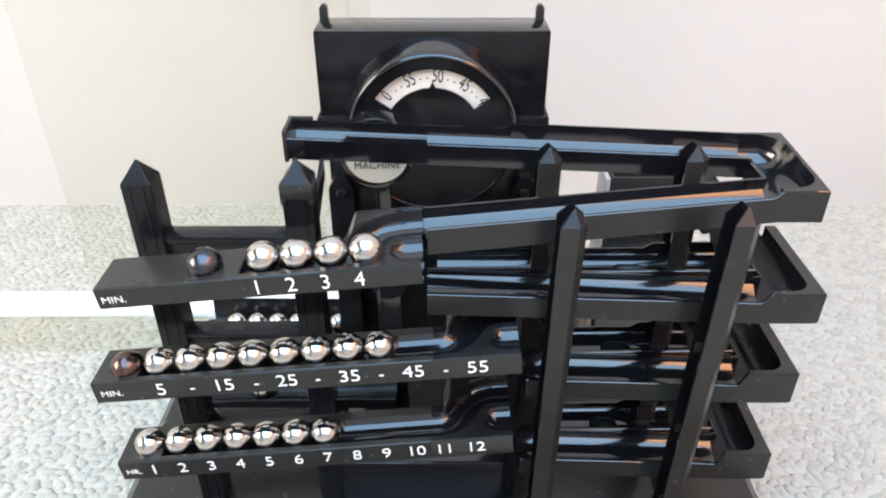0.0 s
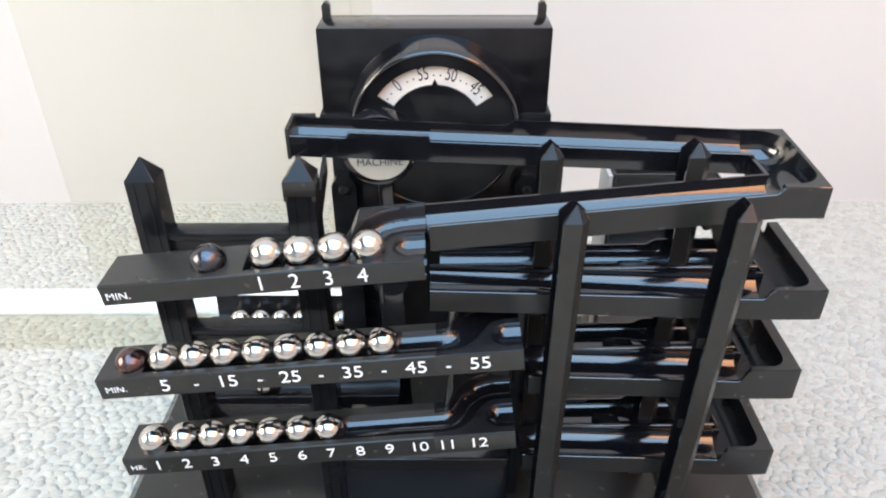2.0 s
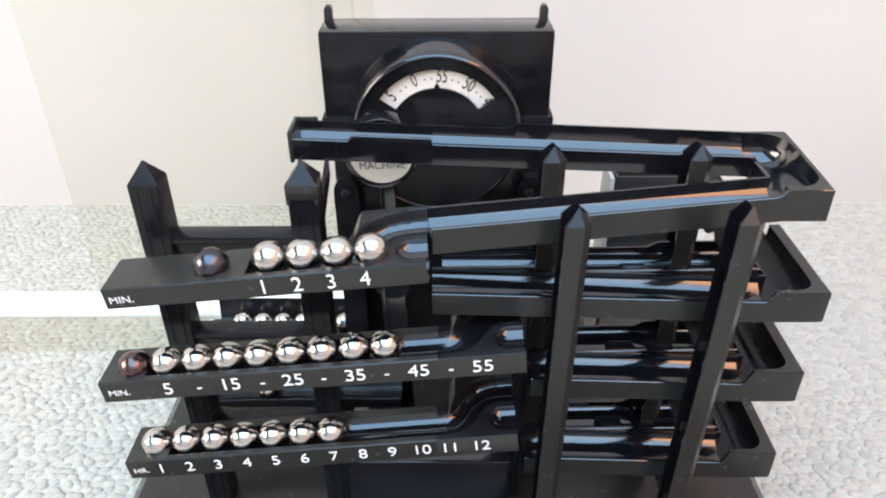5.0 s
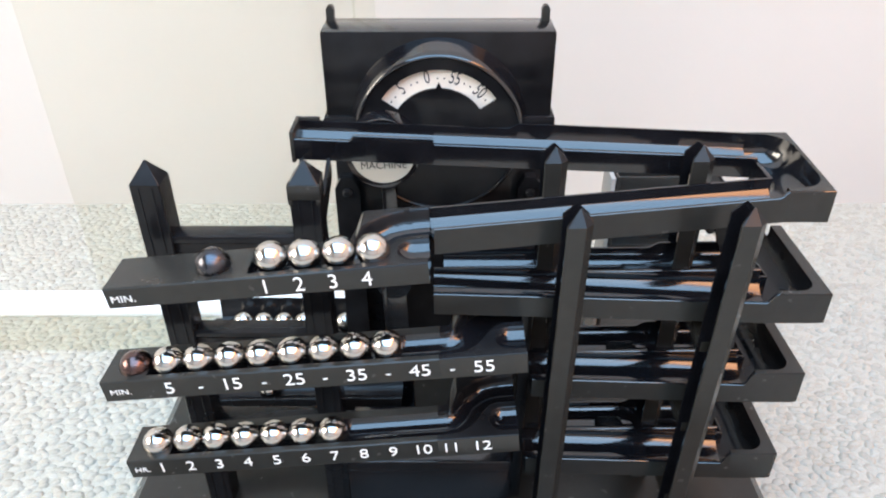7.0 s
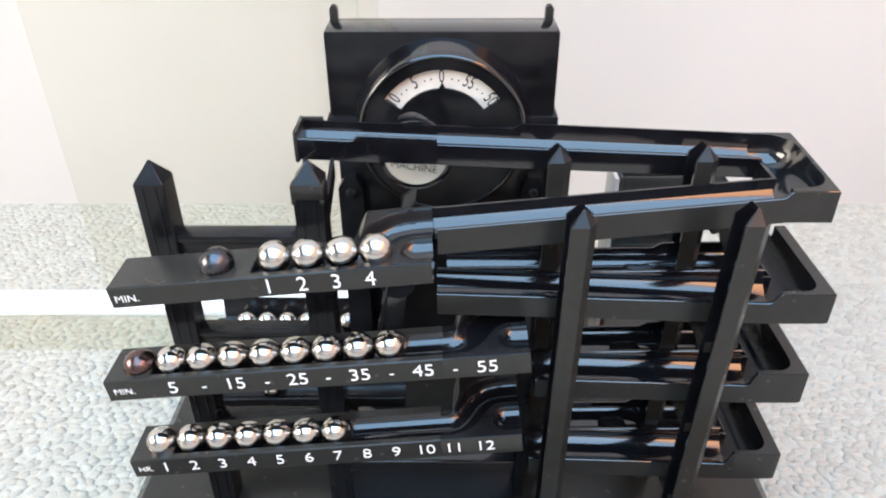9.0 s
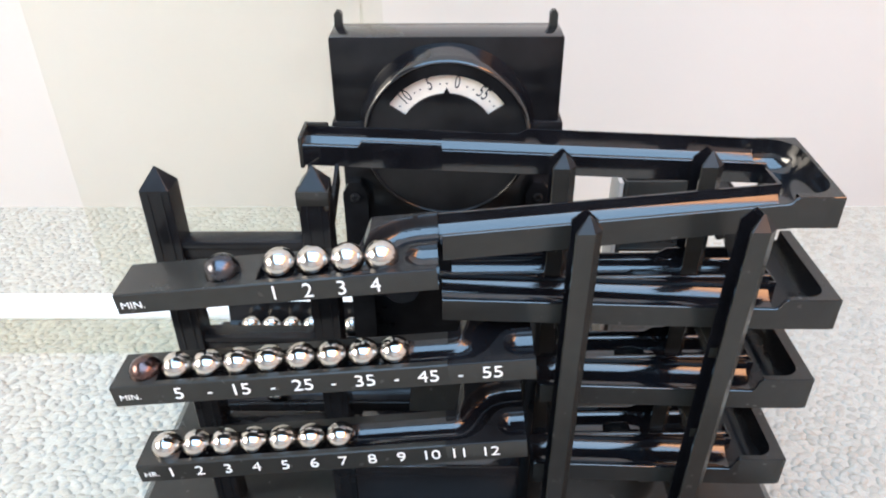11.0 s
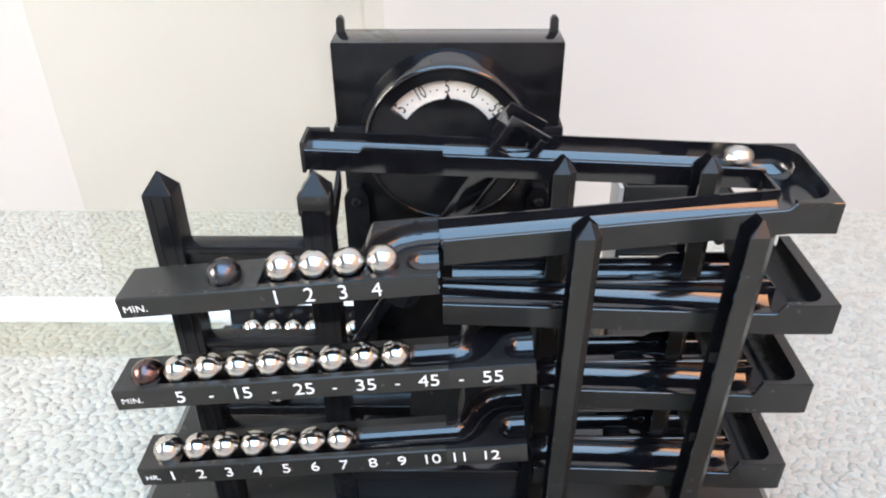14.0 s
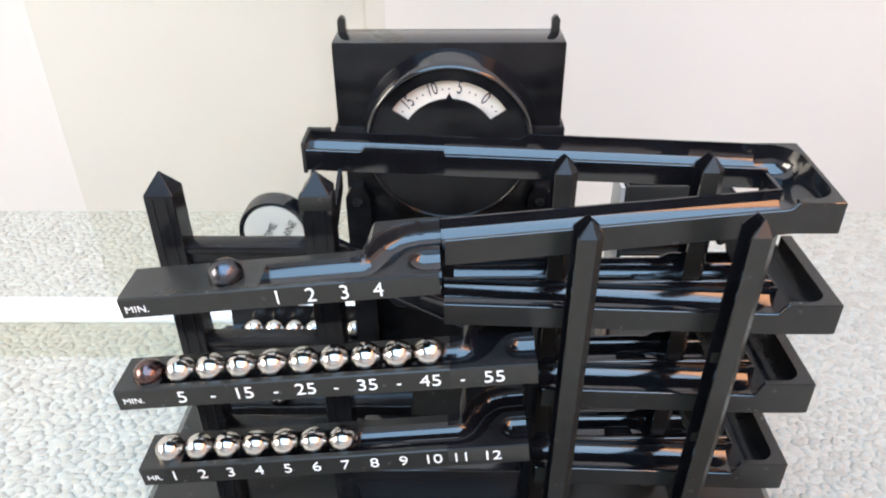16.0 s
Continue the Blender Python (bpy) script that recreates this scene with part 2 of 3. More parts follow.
def basin(bm, x0, x1, y0, y1, z0, top, floor, front, right, back, rf, rb, tilt=0.0, fillet=0.006):
    """The turn of a rail: a block with a rounded hollow, open towards x0, and open at its back where back is 0."""
    xi, yi0, yi1 = x1 - right, y0 + front, y1 - back
    inner, outer, normal = [], [], []

    def add(p, q, n):
        inner.append(p), outer.append(q), normal.append(n)

    for x in (x0, xi - rf):
        add((x, yi0), (x, y0), (0, 1))
    for k in range(1, 13):
        a = math.pi / 2 * k / 12
        c, s = math.cos(a), math.sin(a)
        ex = (rf + front) / max(c, 0.01) if c >= s else (rf + right) / s
        q = (xi - rf + min(ex * s, rf + right), yi0 + rf - min(ex * c, rf + front))
        add((xi - rf + rf * s, yi0 + rf - rf * c), q, (-s, c))
    if back:
        add((xi, yi1 - rb), (x1, yi1 - rb), (-1, 0))
        for k in range(1, 13):
            a = math.pi / 2 * k / 12
            c, s = math.cos(a), math.sin(a)
            ex = (rb + right) / max(c, 0.01) if c >= s else (rb + back) / s
            q = (xi - rb + min(ex * c, rb + right), yi1 - rb + min(ex * s, rb + back))
            add((xi - rb + rb * c, yi1 - rb + rb * s), q, (-c, -s))
        add((x0, yi1), (x0, y1), (0, -1))
    else:
        add((xi, y1), (x1, y1), (-1, 0))
    crest = lambda y: top + tilt * (y - y0) / (y1 - y0)
    rows = [[(x, y, z0) for x, y in outer], [(x, y, crest(y) - 0.0003) for x, y in outer], [(lerp(p[0], q[0], 0.95), lerp(p[1], q[1], 0.95), crest(q[1])) for p, q in zip(inner, outer)]]
    rows.append([(x, y, crest(y)) for x, y in inner])
    for k in range(9):
        a = math.pi / 2 * k / 8
        d, h = fillet * (1 - math.cos(a)), floor + fillet * (1 - math.sin(a))
        rows.append([(max(x0, x + n[0] * d), y + n[1] * d, min(h, top - 0.0004)) for (x, y), n in zip(inner, normal)])
    last = rows[-1]
    rows.append([(x0, y, floor - 0.0002) for x, y, z in last])
    return rings(bm, rows, cap=False, closed=False)


def u_rail(name, x_back, x_front, x_right, y_front, y_back, y_left, z_back, z_turn, z_front, wall, block, parent, guard=None, step_back=0.04, label="", w=0.0088, r=0.0074, hug=False):
    """A trough that runs to a turn at its right end and comes back. z_: heights of the underside."""
    yf = y_front + w
    xb = x_right - (0.0214 if hug else 0.0179)
    yb = yf + 2 * w + 0.0003 if hug else y_back - w
    length = xb - x_front
    bm = bmesh.new()
    path, outer, inner = [], [], []
    marks = sorted({x_back, step_back - 0.001, step_back + 0.003, xb, *([guard[0] - 0.002, guard[0], guard[1], guard[1] + 0.0005] if guard else [])})
    for x in marks:
        y = yb if not hug else lerp(yf, y_left + w, min(1.0, (xb - x) / length)) + 2 * w + 0.0003
        path.append((x, y, lerp(z_back, z_turn[0], (x - x_back) / (xb - x_back))))
        outer.append(wall + (0.0025 if x > step_back else 0)), inner.append(wall - (0 if hug else 0.0016) + (0.0026 if guard and guard[0] <= x <= guard[1] else 0))
    sweep(bm, path, outer, inner, w=w, r=r)
    path, outer, inner = [], [], []
    for d, h in ((0, block), (0.0008, block - 0.0003), (0.0018, lerp(wall, block, 0.7)), (0.0030, lerp(wall, block, 0.2)), (0.0042, wall), (0.3 * length, wall), (0.6 * length, wall), (length, wall)):
        f = d / length
        path.append((xb - d, lerp(yf, y_left + w, f), lerp(z_turn[1], z_front, f)))
        outer.append(h), inner.append(wall)
    sweep(bm, path, outer, inner, w=w, r=r)
    ob = part(name, bm, BLACK, parent, label, smooth=40)
    ob.data.materials.append(SATIN)
    for p in ob.data.polygons:
        if p.normal.y < -0.9 and p.center.y < y_front + 0.0008:
            p.material_index = 1
    zt, top = z_turn[1], z_turn[1] + block
    floor = zt + 0.0028
    size = (0.0026, 0.0050, 0.0, 0.0072, 0.0, 0.0, 0.0085) if hug else (0.0032, 0.0017, 0.0016, 0.0100, 0.0125, z_turn[0] + wall + 0.0025 - top, 0.0088)
    # the return rails' hollows take the dimmed copy to halve their grey reflection
    end = part("turn", basin(bmesh.new(), xb, x_right, y_front, y_back, zt, top, floor, *size), BLACK_DIM if hug else BLACK, ob, smooth=35)
    end.data.materials.append(SATIN)
    for p in end.data.polygons:
        if p.normal.z > 0.9 and p.center.z > top - 0.0004 or p.normal.y < -0.95 and p.center.y < y_front + 0.0005 or p.normal.x > 0.95 and p.center.x > x_right - 0.0005:
            p.material_index = 1
    zw = zt + wall
    if hug:
        part("rim", boxes((xb - 0.001, yf + w - 0.0006, zt, xb + 0.0032, yf + w + 0.0006, zw), (xb + 0.0022, yf + w + 0.0006, zt, xb + 0.0032, yf + w + 0.0100, zw),
                          (xb - 0.0012, yb + w, zt, xb, y_back, zw), bevel=0.0003), BLACK, ob)
    else:
        part("rim", boxes((xb - 0.0016, yf + w - 0.0012, zt - 0.001, xb + 0.0002, yb - w + 0.0012, zw), bevel=0.0003), BLACK, ob)
    return ob


def outline_post(bm, x, y, z0, z1, tip, wx, wy, ch, lean=0.0, solid=False):
    """A post of a solid front, a web and a thin back flange, with a channel between them on one flank and a pyramid tip."""
    a, b, e = wx / 2, wy / 2, 0.0004
    front = [(-a + e, -b), (a - ch, -b), (a, -b + ch), (a, 0.0008), (0.0034, 0.0008), (0.0034, -b + 0.0016), (-a, -b + 0.0016), (-a, -b + e)]
    if solid:
        front = [(-a + e, -b), (a - e, -b), (a, -b + e), (a, b - e), (a - e, b), (-a + e, b), (-a, b - e), (-a, -b + e)]
    web = [(0.0034, 0.0008), (a, 0.0008), (a, b - 0.0011), (0.0034, b - 0.0011)]
    flange = [(-a + 0.0002, b - 0.0011), (a, b - 0.0011), (a, b - e), (a - e, b), (-a + e, b), (-a, b - e)]

    def skin(ring, top, peak, cy):
        drop = lambda z: lean * (tip - z) / (tip - z0)
        loops = [[(x + drop(z) + p, y + q, z) for p, q in ring] for z in (z0, top)]
        loops.append([(x + p * 0.05, y + cy + (q - cy) * 0.05, peak) for p, q in ring])
        rings(bm, loops)

    skin(front, z1, tip, 0.0 if solid else -0.0016)
    if not solid:
        skin(web, z1 - 0.002, tip - 0.003, 0.002)
        skin(flange, z1 - 0.0005, tip - 0.0016, b - 0.0005)
    return bm


def build_posts():
    # x, y, tip, width, depth
    left = ((-0.1173, 0.257, 0.1781), (-0.0561, 0.257, 0.1781))
    mid = ((0.0436, 0.2745, 0.1763), (0.1031, 0.2745, 0.1769))
    front = ((0.0465, 0.228, 0.1737), (0.1077, 0.228, 0.1744))
    for x, y, tip in left:
        bm = outline_post(bmesh.new(), x, y, -0.0165, tip - 0.0080, tip, 0.0118, 0.0118, 0.0006, solid=True)
        for dx in (-0.0026, 0.0026):
            box(bm, x + dx - 0.0004, y - 0.0063, -0.0165, x + dx + 0.0004, y - 0.0058, tip - 0.0092, bevel=0.0002)
        part("post", bm, BLACK_DIM, clock, smooth=20)
    for k, (x, y, tip) in enumerate(mid + front):
        ob = part("post", outline_post(bmesh.new(), x, y, -0.0165, tip - 0.0054, tip, 0.0098, 0.0124, 0.0030, (0, 0, -0.0017, -0.0030)[k]), SATIN, clock, smooth=20)
        ob.data.materials.append(BLACK)
        ob.data.materials.append(BLACK_DIM)
        # channel faces take the darker black as its shade, tips the less reflective one
        for p in ob.data.polygons:
            if p.normal.z > 0.2:
                p.material_index = 2
            elif (p.normal.x < 0.3 and p.normal.y > -0.5) or (p.normal.y < -0.5 and p.center.y > y - 0.004):
                p.material_index = 1
    for z in (0.1363, 0.0870, 0.0335):
        bm = boxes((-0.1125, 0.2535, z, -0.061, 0.2605, z + 0.0085), bevel=0.0006)
        box(bm, -0.1125, 0.2522, z + 0.0065, -0.061, 0.2618, z + 0.0098, bevel=0.0005)
        part("beam", bm, BLACK_DIM, clock)
    for x in (0.0452, 0.1055):
        for z in (0.102, 0.056, 0.0085):
            part("crossbar", boxes((x - 0.0028, 0.233, z, x + 0.0028, 0.27, z + 0.006), bevel=0.0006), SATIN, clock)
    # two slanting straps tie the top rail to the left post, over a clip with a notch at each side
    bm = bmesh.new()
    for x in (-0.0622, -0.0508):
        rings(bm, [[(x + d, 0.2625, 0.150), (x + d, 0.2625, 0.160), (x + d, 0.283, 0.1665), (x + d, 0.283, 0.158)] for d in (-0.0008, 0.0008)])
    part("bracket", bm, BLACK_DIM, clock)
    part("collar", boxes((-0.0625, 0.2502, 0.1640, -0.0497, 0.2510, 0.1702), (-0.0625, 0.2502, 0.1618, -0.0606, 0.2510, 0.1641), (-0.0516, 0.2502, 0.1618, -0.0497, 0.2510, 0.1641),
                         (-0.0625, 0.2510, 0.1618, -0.0618, 0.2560, 0.1702), (-0.0504, 0.2510, 0.1618, -0.0497, 0.2560, 0.1702), bevel=0.0003), SATIN, clock)
    # gussets that stiffen the top rail over the right-hand posts, each with a round peg
    for x in (0.0452, 0.1060):
        bm = prism(bmesh.new(), [(x, 0.1535), (x + 0.0052, 0.1535), (x + 0.0134, 0.1340), (x + 0.0080, 0.1340)], 0.2605, 0.2640)
        strut = part("gusset", bm, BLACK_DIM, clock, smooth=0)
        part("peg", lathe(bmesh.new(), [(0.0012, 0.2575), (0.0020, 0.2582), (0.0020, 0.2610)], (x + 0.0012, 0.1458), 20), BLACK_DIM, strut)
    # upright that carries the right ends of the two lower trays
    part("upright", boxes((0.0318, 0.256, -0.0165, 0.0372, 0.268, 0.104), bevel=0.0008), BLACK_DIM, clock)


def build_base():
    bm = bmesh.new()
    loops = []
    for (hx, y0, y1, z) in ((0.170, 0.10, 0.415, FLOOR_Z), (0.170, 0.10, 0.415, FLOOR_Z + 0.005), (0.163, 0.107, 0.408, -0.0165), (0.161, 0.109, 0.406, -0.016)):
        loops.append([(-hx, y0, z), (hx, y0, z), (hx, y1, z), (-hx, y1, z)])
    rings(bm, loops)
    part("base", bm, SATIN, clock, smooth=20)
    part("deck", boxes((-0.0495, 0.246, -0.0165, 0.031, 0.284, 0.0215), bevel=0.001), BLACK, clock)
    # return troughs of the balls, let into the base
    bm = bmesh.new()
    n = 14
    path = [(-0.144 + 0.118 * k / n, 0.364, 0.0071 - 0.001 * k / n) for k in range(n + 1)]
    sweep(bm, path, [0.0200] * (n + 1), [0.0075] * (n + 1), w=0.0100)
    for x in (-0.135, -0.07):
        box(bm, x - 0.003, 0.358, -0.0165, x + 0.003, 0.37, 0.013)
    part("return_trough", bm, BLACK_DIM, clock, smooth=40)
    bm = bmesh.new()
    path = [(-0.135 + 0.11 * k / n, 0.297, 0.0125 + 0.002 * k / n) for k in range(n + 1)]
    sweep(bm, path, [0.0105] * (n + 1), [0.0085] * (n + 1))
    for x in (-0.12, -0.05):
        box(bm, x - 0.003, 0.292, -0.0165, x + 0.003, 0.302, 0.0135)
    part("return_trough", bm, BLACK_DIM, clock, smooth=40)


def build_tower():
    bm = boxes((-0.0606, 0.345, 0.158, 0.0511, 0.369, 0.2022), bevel=0.0012)
    head = part("head_box", bm, BLACK_DIM, clock)
    # the top face takes the glossier copy to carry the wall's pale reflection
    head.data.materials.append(BLACK)
    for p in head.data.polygons:
        if p.normal.z > 0.9:
            p.material_index = 1
    part("head_ledge", boxes((-0.0622, 0.3425, 0.1545, 0.0532, 0.371, 0.1605), bevel=0.0014), BLACK_DIM, clock)
    for x in (-0.0575, 0.0475):
        bm = bmesh.new()
        prism(bm, [(x - 0.002, 0.2015), (x + 0.002, 0.2015), (x + 0.002, 0.208), (x + 0.0009, 0.2096), (x - 0.0009, 0.2096), (x - 0.002, 0.208)], 0.3622, 0.3662)
        part("tab", bm, SATIN, clock)
    bm = boxes((-0.0595, 0.352, -0.0165, 0.0505, 0.388, 0.1546), bevel=0.001)
    part("tower", bm, BLACK_DIM, clock)
    for x in (-0.0535, 0.0435):
        bm = bmesh.new()
        prism(bm, [(x - 0.0065, -0.0165), (x + 0.0065, -0.0165), (x + 0.0065, 0.119), (x + 0.003, 0.1255), (x - 0.003, 0.1255), (x - 0.0065, 0.119)], 0.345, 0.3525)
        pil = part("pilaster", bm, BLACK_DIM, clock, smooth=15)
        bm = lathe(bmesh.new(), [(0.0026, 0.3445), (0.0026, 0.3438), (0.0016, 0.3434), (0.0012, 0.3442)], (x, 0.117), 16)
        part("screw", bm, CHROME, pil)
    # chute from the turn of the upper return rail to the rear housing
    n = 6
    path = [(0.1410, lerp(0.2925, 0.3775, k / n), lerp(0.1128, 0.1098, k / n)) for k in range(n + 1)]
    part("return_chute", sweep(bmesh.new(), path, [0.0080] * (n + 1), [0.0080] * (n + 1)), BLACK_DIM, clock, smooth=40)
    # rear housing
    bm = boxes((0.0977, 0.378, -0.0165, 0.0995, 0.402, 0.1088), (0.1495, 0.378, -0.0165, 0.1513, 0.402, 0.1088), (0.0995, 0.378, 0.09, 0.1495, 0.380, 0.1088),
               (0.0995, 0.400, 0.06, 0.1495, 0.402, 0.1088), (0.0995, 0.380, 0.060, 0.1495, 0.400, 0.062), bevel=0.0004)
    part("rear_housing", bm, SATIN, clock)
    part("side_plate", boxes((0.0945, 0.379, -0.0165, 0.0972, 0.401, 0.1075), bevel=0.0004), CREAM, clock, "pale cream plastic plate")


DIAL_C = (-0.0045, 0.1557)
DIAL_STEP = 5.3


def sector(bm, r0, r1, a0, a1, y0, y1, n=40):
    cx, cz = DIAL_C
    out = [(cx + r1 * math.sin(lerp(a0, a1, k / n)), cz + r1 * math.cos(lerp(a0, a1, k / n))) for k in range(n + 1)]
    inn = [(cx + r0 * math.sin(lerp(a1, a0, k / n)), cz + r0 * math.cos(lerp(a1, a0, k / n))) for k in range(n + 1)]
    ov = [[bm.verts.new((x, y, z)) for x, z in out] for y in (y0, y1)]
    iv = [[bm.verts.new((x, y, z)) for x, z in reversed(inn)] for y in (y0, y1)]
    for k in range(n):
        bm.faces.new((ov[0][k], ov[0][k + 1], iv[0][k + 1], iv[0][k]))
        bm.faces.new((ov[1][k], ov[1][k + 1], iv[1][k + 1], iv[1][k]))
        bm.faces.new((ov[0][k], ov[0][k + 1], ov[1][k + 1], ov[1][k]))
        bm.faces.new((iv[0][k], iv[0][k + 1], iv[1][k + 1], iv[1][k]))
    for k in (0, n):
        bm.faces.new((ov[0][k], ov[1][k], iv[1][k], iv[0][k]))
    return bm


def build_dial():
    cx, cz = DIAL_C
    # drum of the dial: a rounded ring
    prof = [(0.0385, 0.3325), (0.0385, 0.3296), (0.0390, 0.3290), (0.0398, 0.3291), (0.0405, 0.3300), (0.0414, 0.334), (0.0428, 0.3420), (0.0437, 0.3448), (0.0390, 0.3448), (0.0388, 0.3340)]
    seg = 96
    bm = bmesh.new()
    rings(bm, [[(cx + r * math.sin(2 * math.pi * k / seg), y, cz + r * math.cos(2 * math.pi * k / seg)) for r, y in prof] for k in range(seg + 1)], cap=False)
    bmesh.ops.remove_doubles(bm, verts=bm.verts, dist=1e-6)
    drum = part("dial_drum", bm, BLACK, clock, smooth=50)
    # the lower drum takes the dimmed copy to mute a bright arc of reflection
    drum.data.materials.append(BLACK_DIM)
    for p in drum.data.polygons:
        if p.center.z < cz + 0.004:
            p.material_index = 1
    bm = bmesh.new()
    h = radians(56)
    sector(bm, 0.0330, 0.0387, -h, h, 0.3303, 0.3318)
    sector(bm, 0.0120, 0.0387, h, 2 * math.pi - h, 0.3303, 0.3318, 80)
    sector(bm, 0.0120, 0.0238, -h, h, 0.3303, 0.3318)
    lathe(bm, [(0.0122, 0.3303), (0.0122, 0.3318)], DIAL_C, 48)
    face = part("dial_mask", bm, BLACK_DIM, clock, smooth=30)
    bm = prism(bmesh.new(), [(cx - 0.0017, cz + 0.0236), (cx + 0.0017, cz + 0.0236), (cx, cz + 0.0268)], 0.3300, 0.3316)
    part("pointer", bm, BLACK_DIM, face, smooth=0)
    disc = lathe(bmesh.new(), [(0.0375, -0.0006), (0.0375, 0.0006)], (0, 0), 96)
    card = part("seconds_dial", disc, DIAL_WHITE, clock, "white dial card with black figures")
    card.matrix_basis = pose(cx, 0.3335, cz)
    for n in range(5, 17):
        a = DIAL_STEP * (50.9 - 5 * n)
        m = pose(0, 0, 0, 0, a, 0) @ pose(0, -0.0007, 0.0289, 90, 0, 0)
        text_mesh(str(5 * n % 60), 0.0092, BLACK_INK, card, m, stretch=0.60, extrude=0.00005)
        for d in (10.0, 16.5):
            bm = lathe(bmesh.new(), [(0.00042, -0.00075), (0.00042, -0.0005)], (0, 0.0280), 10)
            ob = part("minute_dot", bm, BLACK_INK, card, smooth=0)
            ob.matrix_basis = pose(0, 0, 0, 0, a + d, 0)
    return card


def tray_end(right, thick, rise):
    """The end of a tray: balls come in at the rear and curve into the groove; a short groove lets them out in front."""
    line = np.array(((0.004, 0.0262), (-0.0080, 0.0260), (-0.0130, 0.0247), (-0.0175, 0.0212), (-0.0205, 0.0166), (-0.0232, 0.0124), (-0.0265, 0.0102), (-0.0305, 0.0095), (-0.040, 0.0095)))
    u = np.linspace(0, 8, 161)
    line = np.stack([np.interp(u, np.arange(9), line[:, 0]), np.interp(u, np.arange(9), line[:, 1])], 1)
    for _ in range(6):
        line[1:-1] = (line[:-2] + 2 * line[1:-1] + line[2:]) / 4
    r, exit_r, xs, loops = 0.0070, 0.0072, np.linspace(-0.0340, 0.0, 86), []
    for x in xs:
        deep = lerp(0.0205, 0.0352, min(1.0, max(0.0, (x + 0.0300) / 0.0030)))
        loop = [(right + x, 0.0, 0.0), (right + x, 0.0, thick - 0.0003)]
        for y in np.linspace(0.0003, deep, 80):
            gap = np.hypot(line[:, 0] - x, line[:, 1] - y)
            k = min(max(int(gap.argmin()), 1), 159)
            d, t = float(gap[k]), line[k + 1] - line[k - 1]
            outer = t[0] * (y - line[k, 1]) - t[1] * (x - line[k, 0]) < 0
            low = thick - 0.0049 + (0.0014 if x > -0.012 else 0.0014 * max(0.0, (x + 0.026) / 0.014))
            trough = low + r - math.sqrt(max(0.0, r * r - d * d))
            lift = rise * min(1.0, max(0.0, (x + 0.0285) / 0.0030))
            z = min(thick, trough)
            if outer and d > r * 0.6:
                f = min(1.0, max(0.0, (d - r * 0.84) / (r * 0.26)))
                z = min(lerp(trough, thick + lift, f), thick + lift)
            way_out = math.hypot(min(0.0, x + 0.0052), y - 0.0102)
            if not outer and way_out < exit_r:
                z = min(z, thick - 0.0042 + exit_r - math.sqrt(exit_r ** 2 - way_out ** 2))
            loop.append((right + x, float(y), float(z)))
        loop.append((right + x, deep, 0.0))
        loops.append(loop)
    return rings(bmesh.new(), loops)


def tray(name, x0, x1, z_left, z_right, thick, pivot_x, groove, texts, label, hood=False):
    """A numbered tray, hung at pivot_x. groove: where it begins, in world x. texts: (string, world x, size, stretch)."""
    y0, wd = 0.2165, 0.0205
    slope = math.atan2(z_right - z_left, x1 - x0)
    cs = math.cos(slope)
    pz = z_left + (pivot_x - x0) * math.tan(slope)
    lx = lambda x: (x - pivot_x) / cs
    cy, r, cv = 0.0095, 0.0070, thick + 0.0021

    def loop(x, g):
        pts = [(0, 0), (0, thick - 0.0005), (0.0005, thick)]
        half = math.sqrt(r * r - (cv - thick) ** 2)
        a0 = math.asin((cv - thick) / r)
        for k in range(13):
            a = math.pi + a0 + (math.pi - 2 * a0) * k / 12
            yy, zz = cy + r * math.cos(a), cv + r * math.sin(a)
            pts.append((yy, zz if g else thick))
        pts += [(wd, thick), (wd, 0)]
        return [(x, y, z) for y, z in pts]

    right = lx(x1)
    g0, g1 = lx(groove), right - 0.0340
    stations = [(lx(x0), 0), (g0, 0), (g0 + 0.0006, 1), (g1, 1)]
    bm = rings(bmesh.new(), [loop(x, g) for x, g in stations])
    body = part(name, bm, SATIN, clock, label, smooth=30)
    body.data.materials.append(BLACK)
    for p in body.data.polygons:
        if p.normal.z > 0.05 and p.center.z < thick - 0.0004:
            p.material_index = 1
    body.matrix_basis = pose(pivot_x, y0, pz, 0, -math.degrees(slope), 0)
    end = part("entry_chute", tray_end(right, thick, 0.0038 if hood else 0.0036), BLACK, body, smooth=50)
    end.data.materials.append(SATIN)
    end.data.materials.append(BLACK_DIM)
    # faces near the top take the dimmed copy to tone down their reflection
    for p in end.data.polygons:
        if p.normal.y < -0.95 and p.center.y < 0.0005:
            p.material_index = 1
        elif p.center.z > thick - 0.0014:
            p.material_index = 2
    part("hanger", boxes((-0.0045, 0.004, -0.003, 0.0045, 0.0165, 0.0012), bevel=0.0012), SATIN, body)
    for string, x, size, stretch, dz in texts:
        text_mesh(string, size, WHITE_INK, body, pose(lx(x), -0.0001, thick * 0.5 + dz, 90, 0, 0), "numeral" if string[0].isdigit() else "lettering", stretch=stretch, bold=-0.00004)
    return body, pose(pivot_x, y0, pz, 0, -math.degrees(slope), 0)


def sphere(bm, r, m=Matrix(), segs=40, rows=24):
    bmesh.ops.create_uvsphere(bm, u_segments=segs, v_segments=rows, radius=r, matrix=m)
    return bm


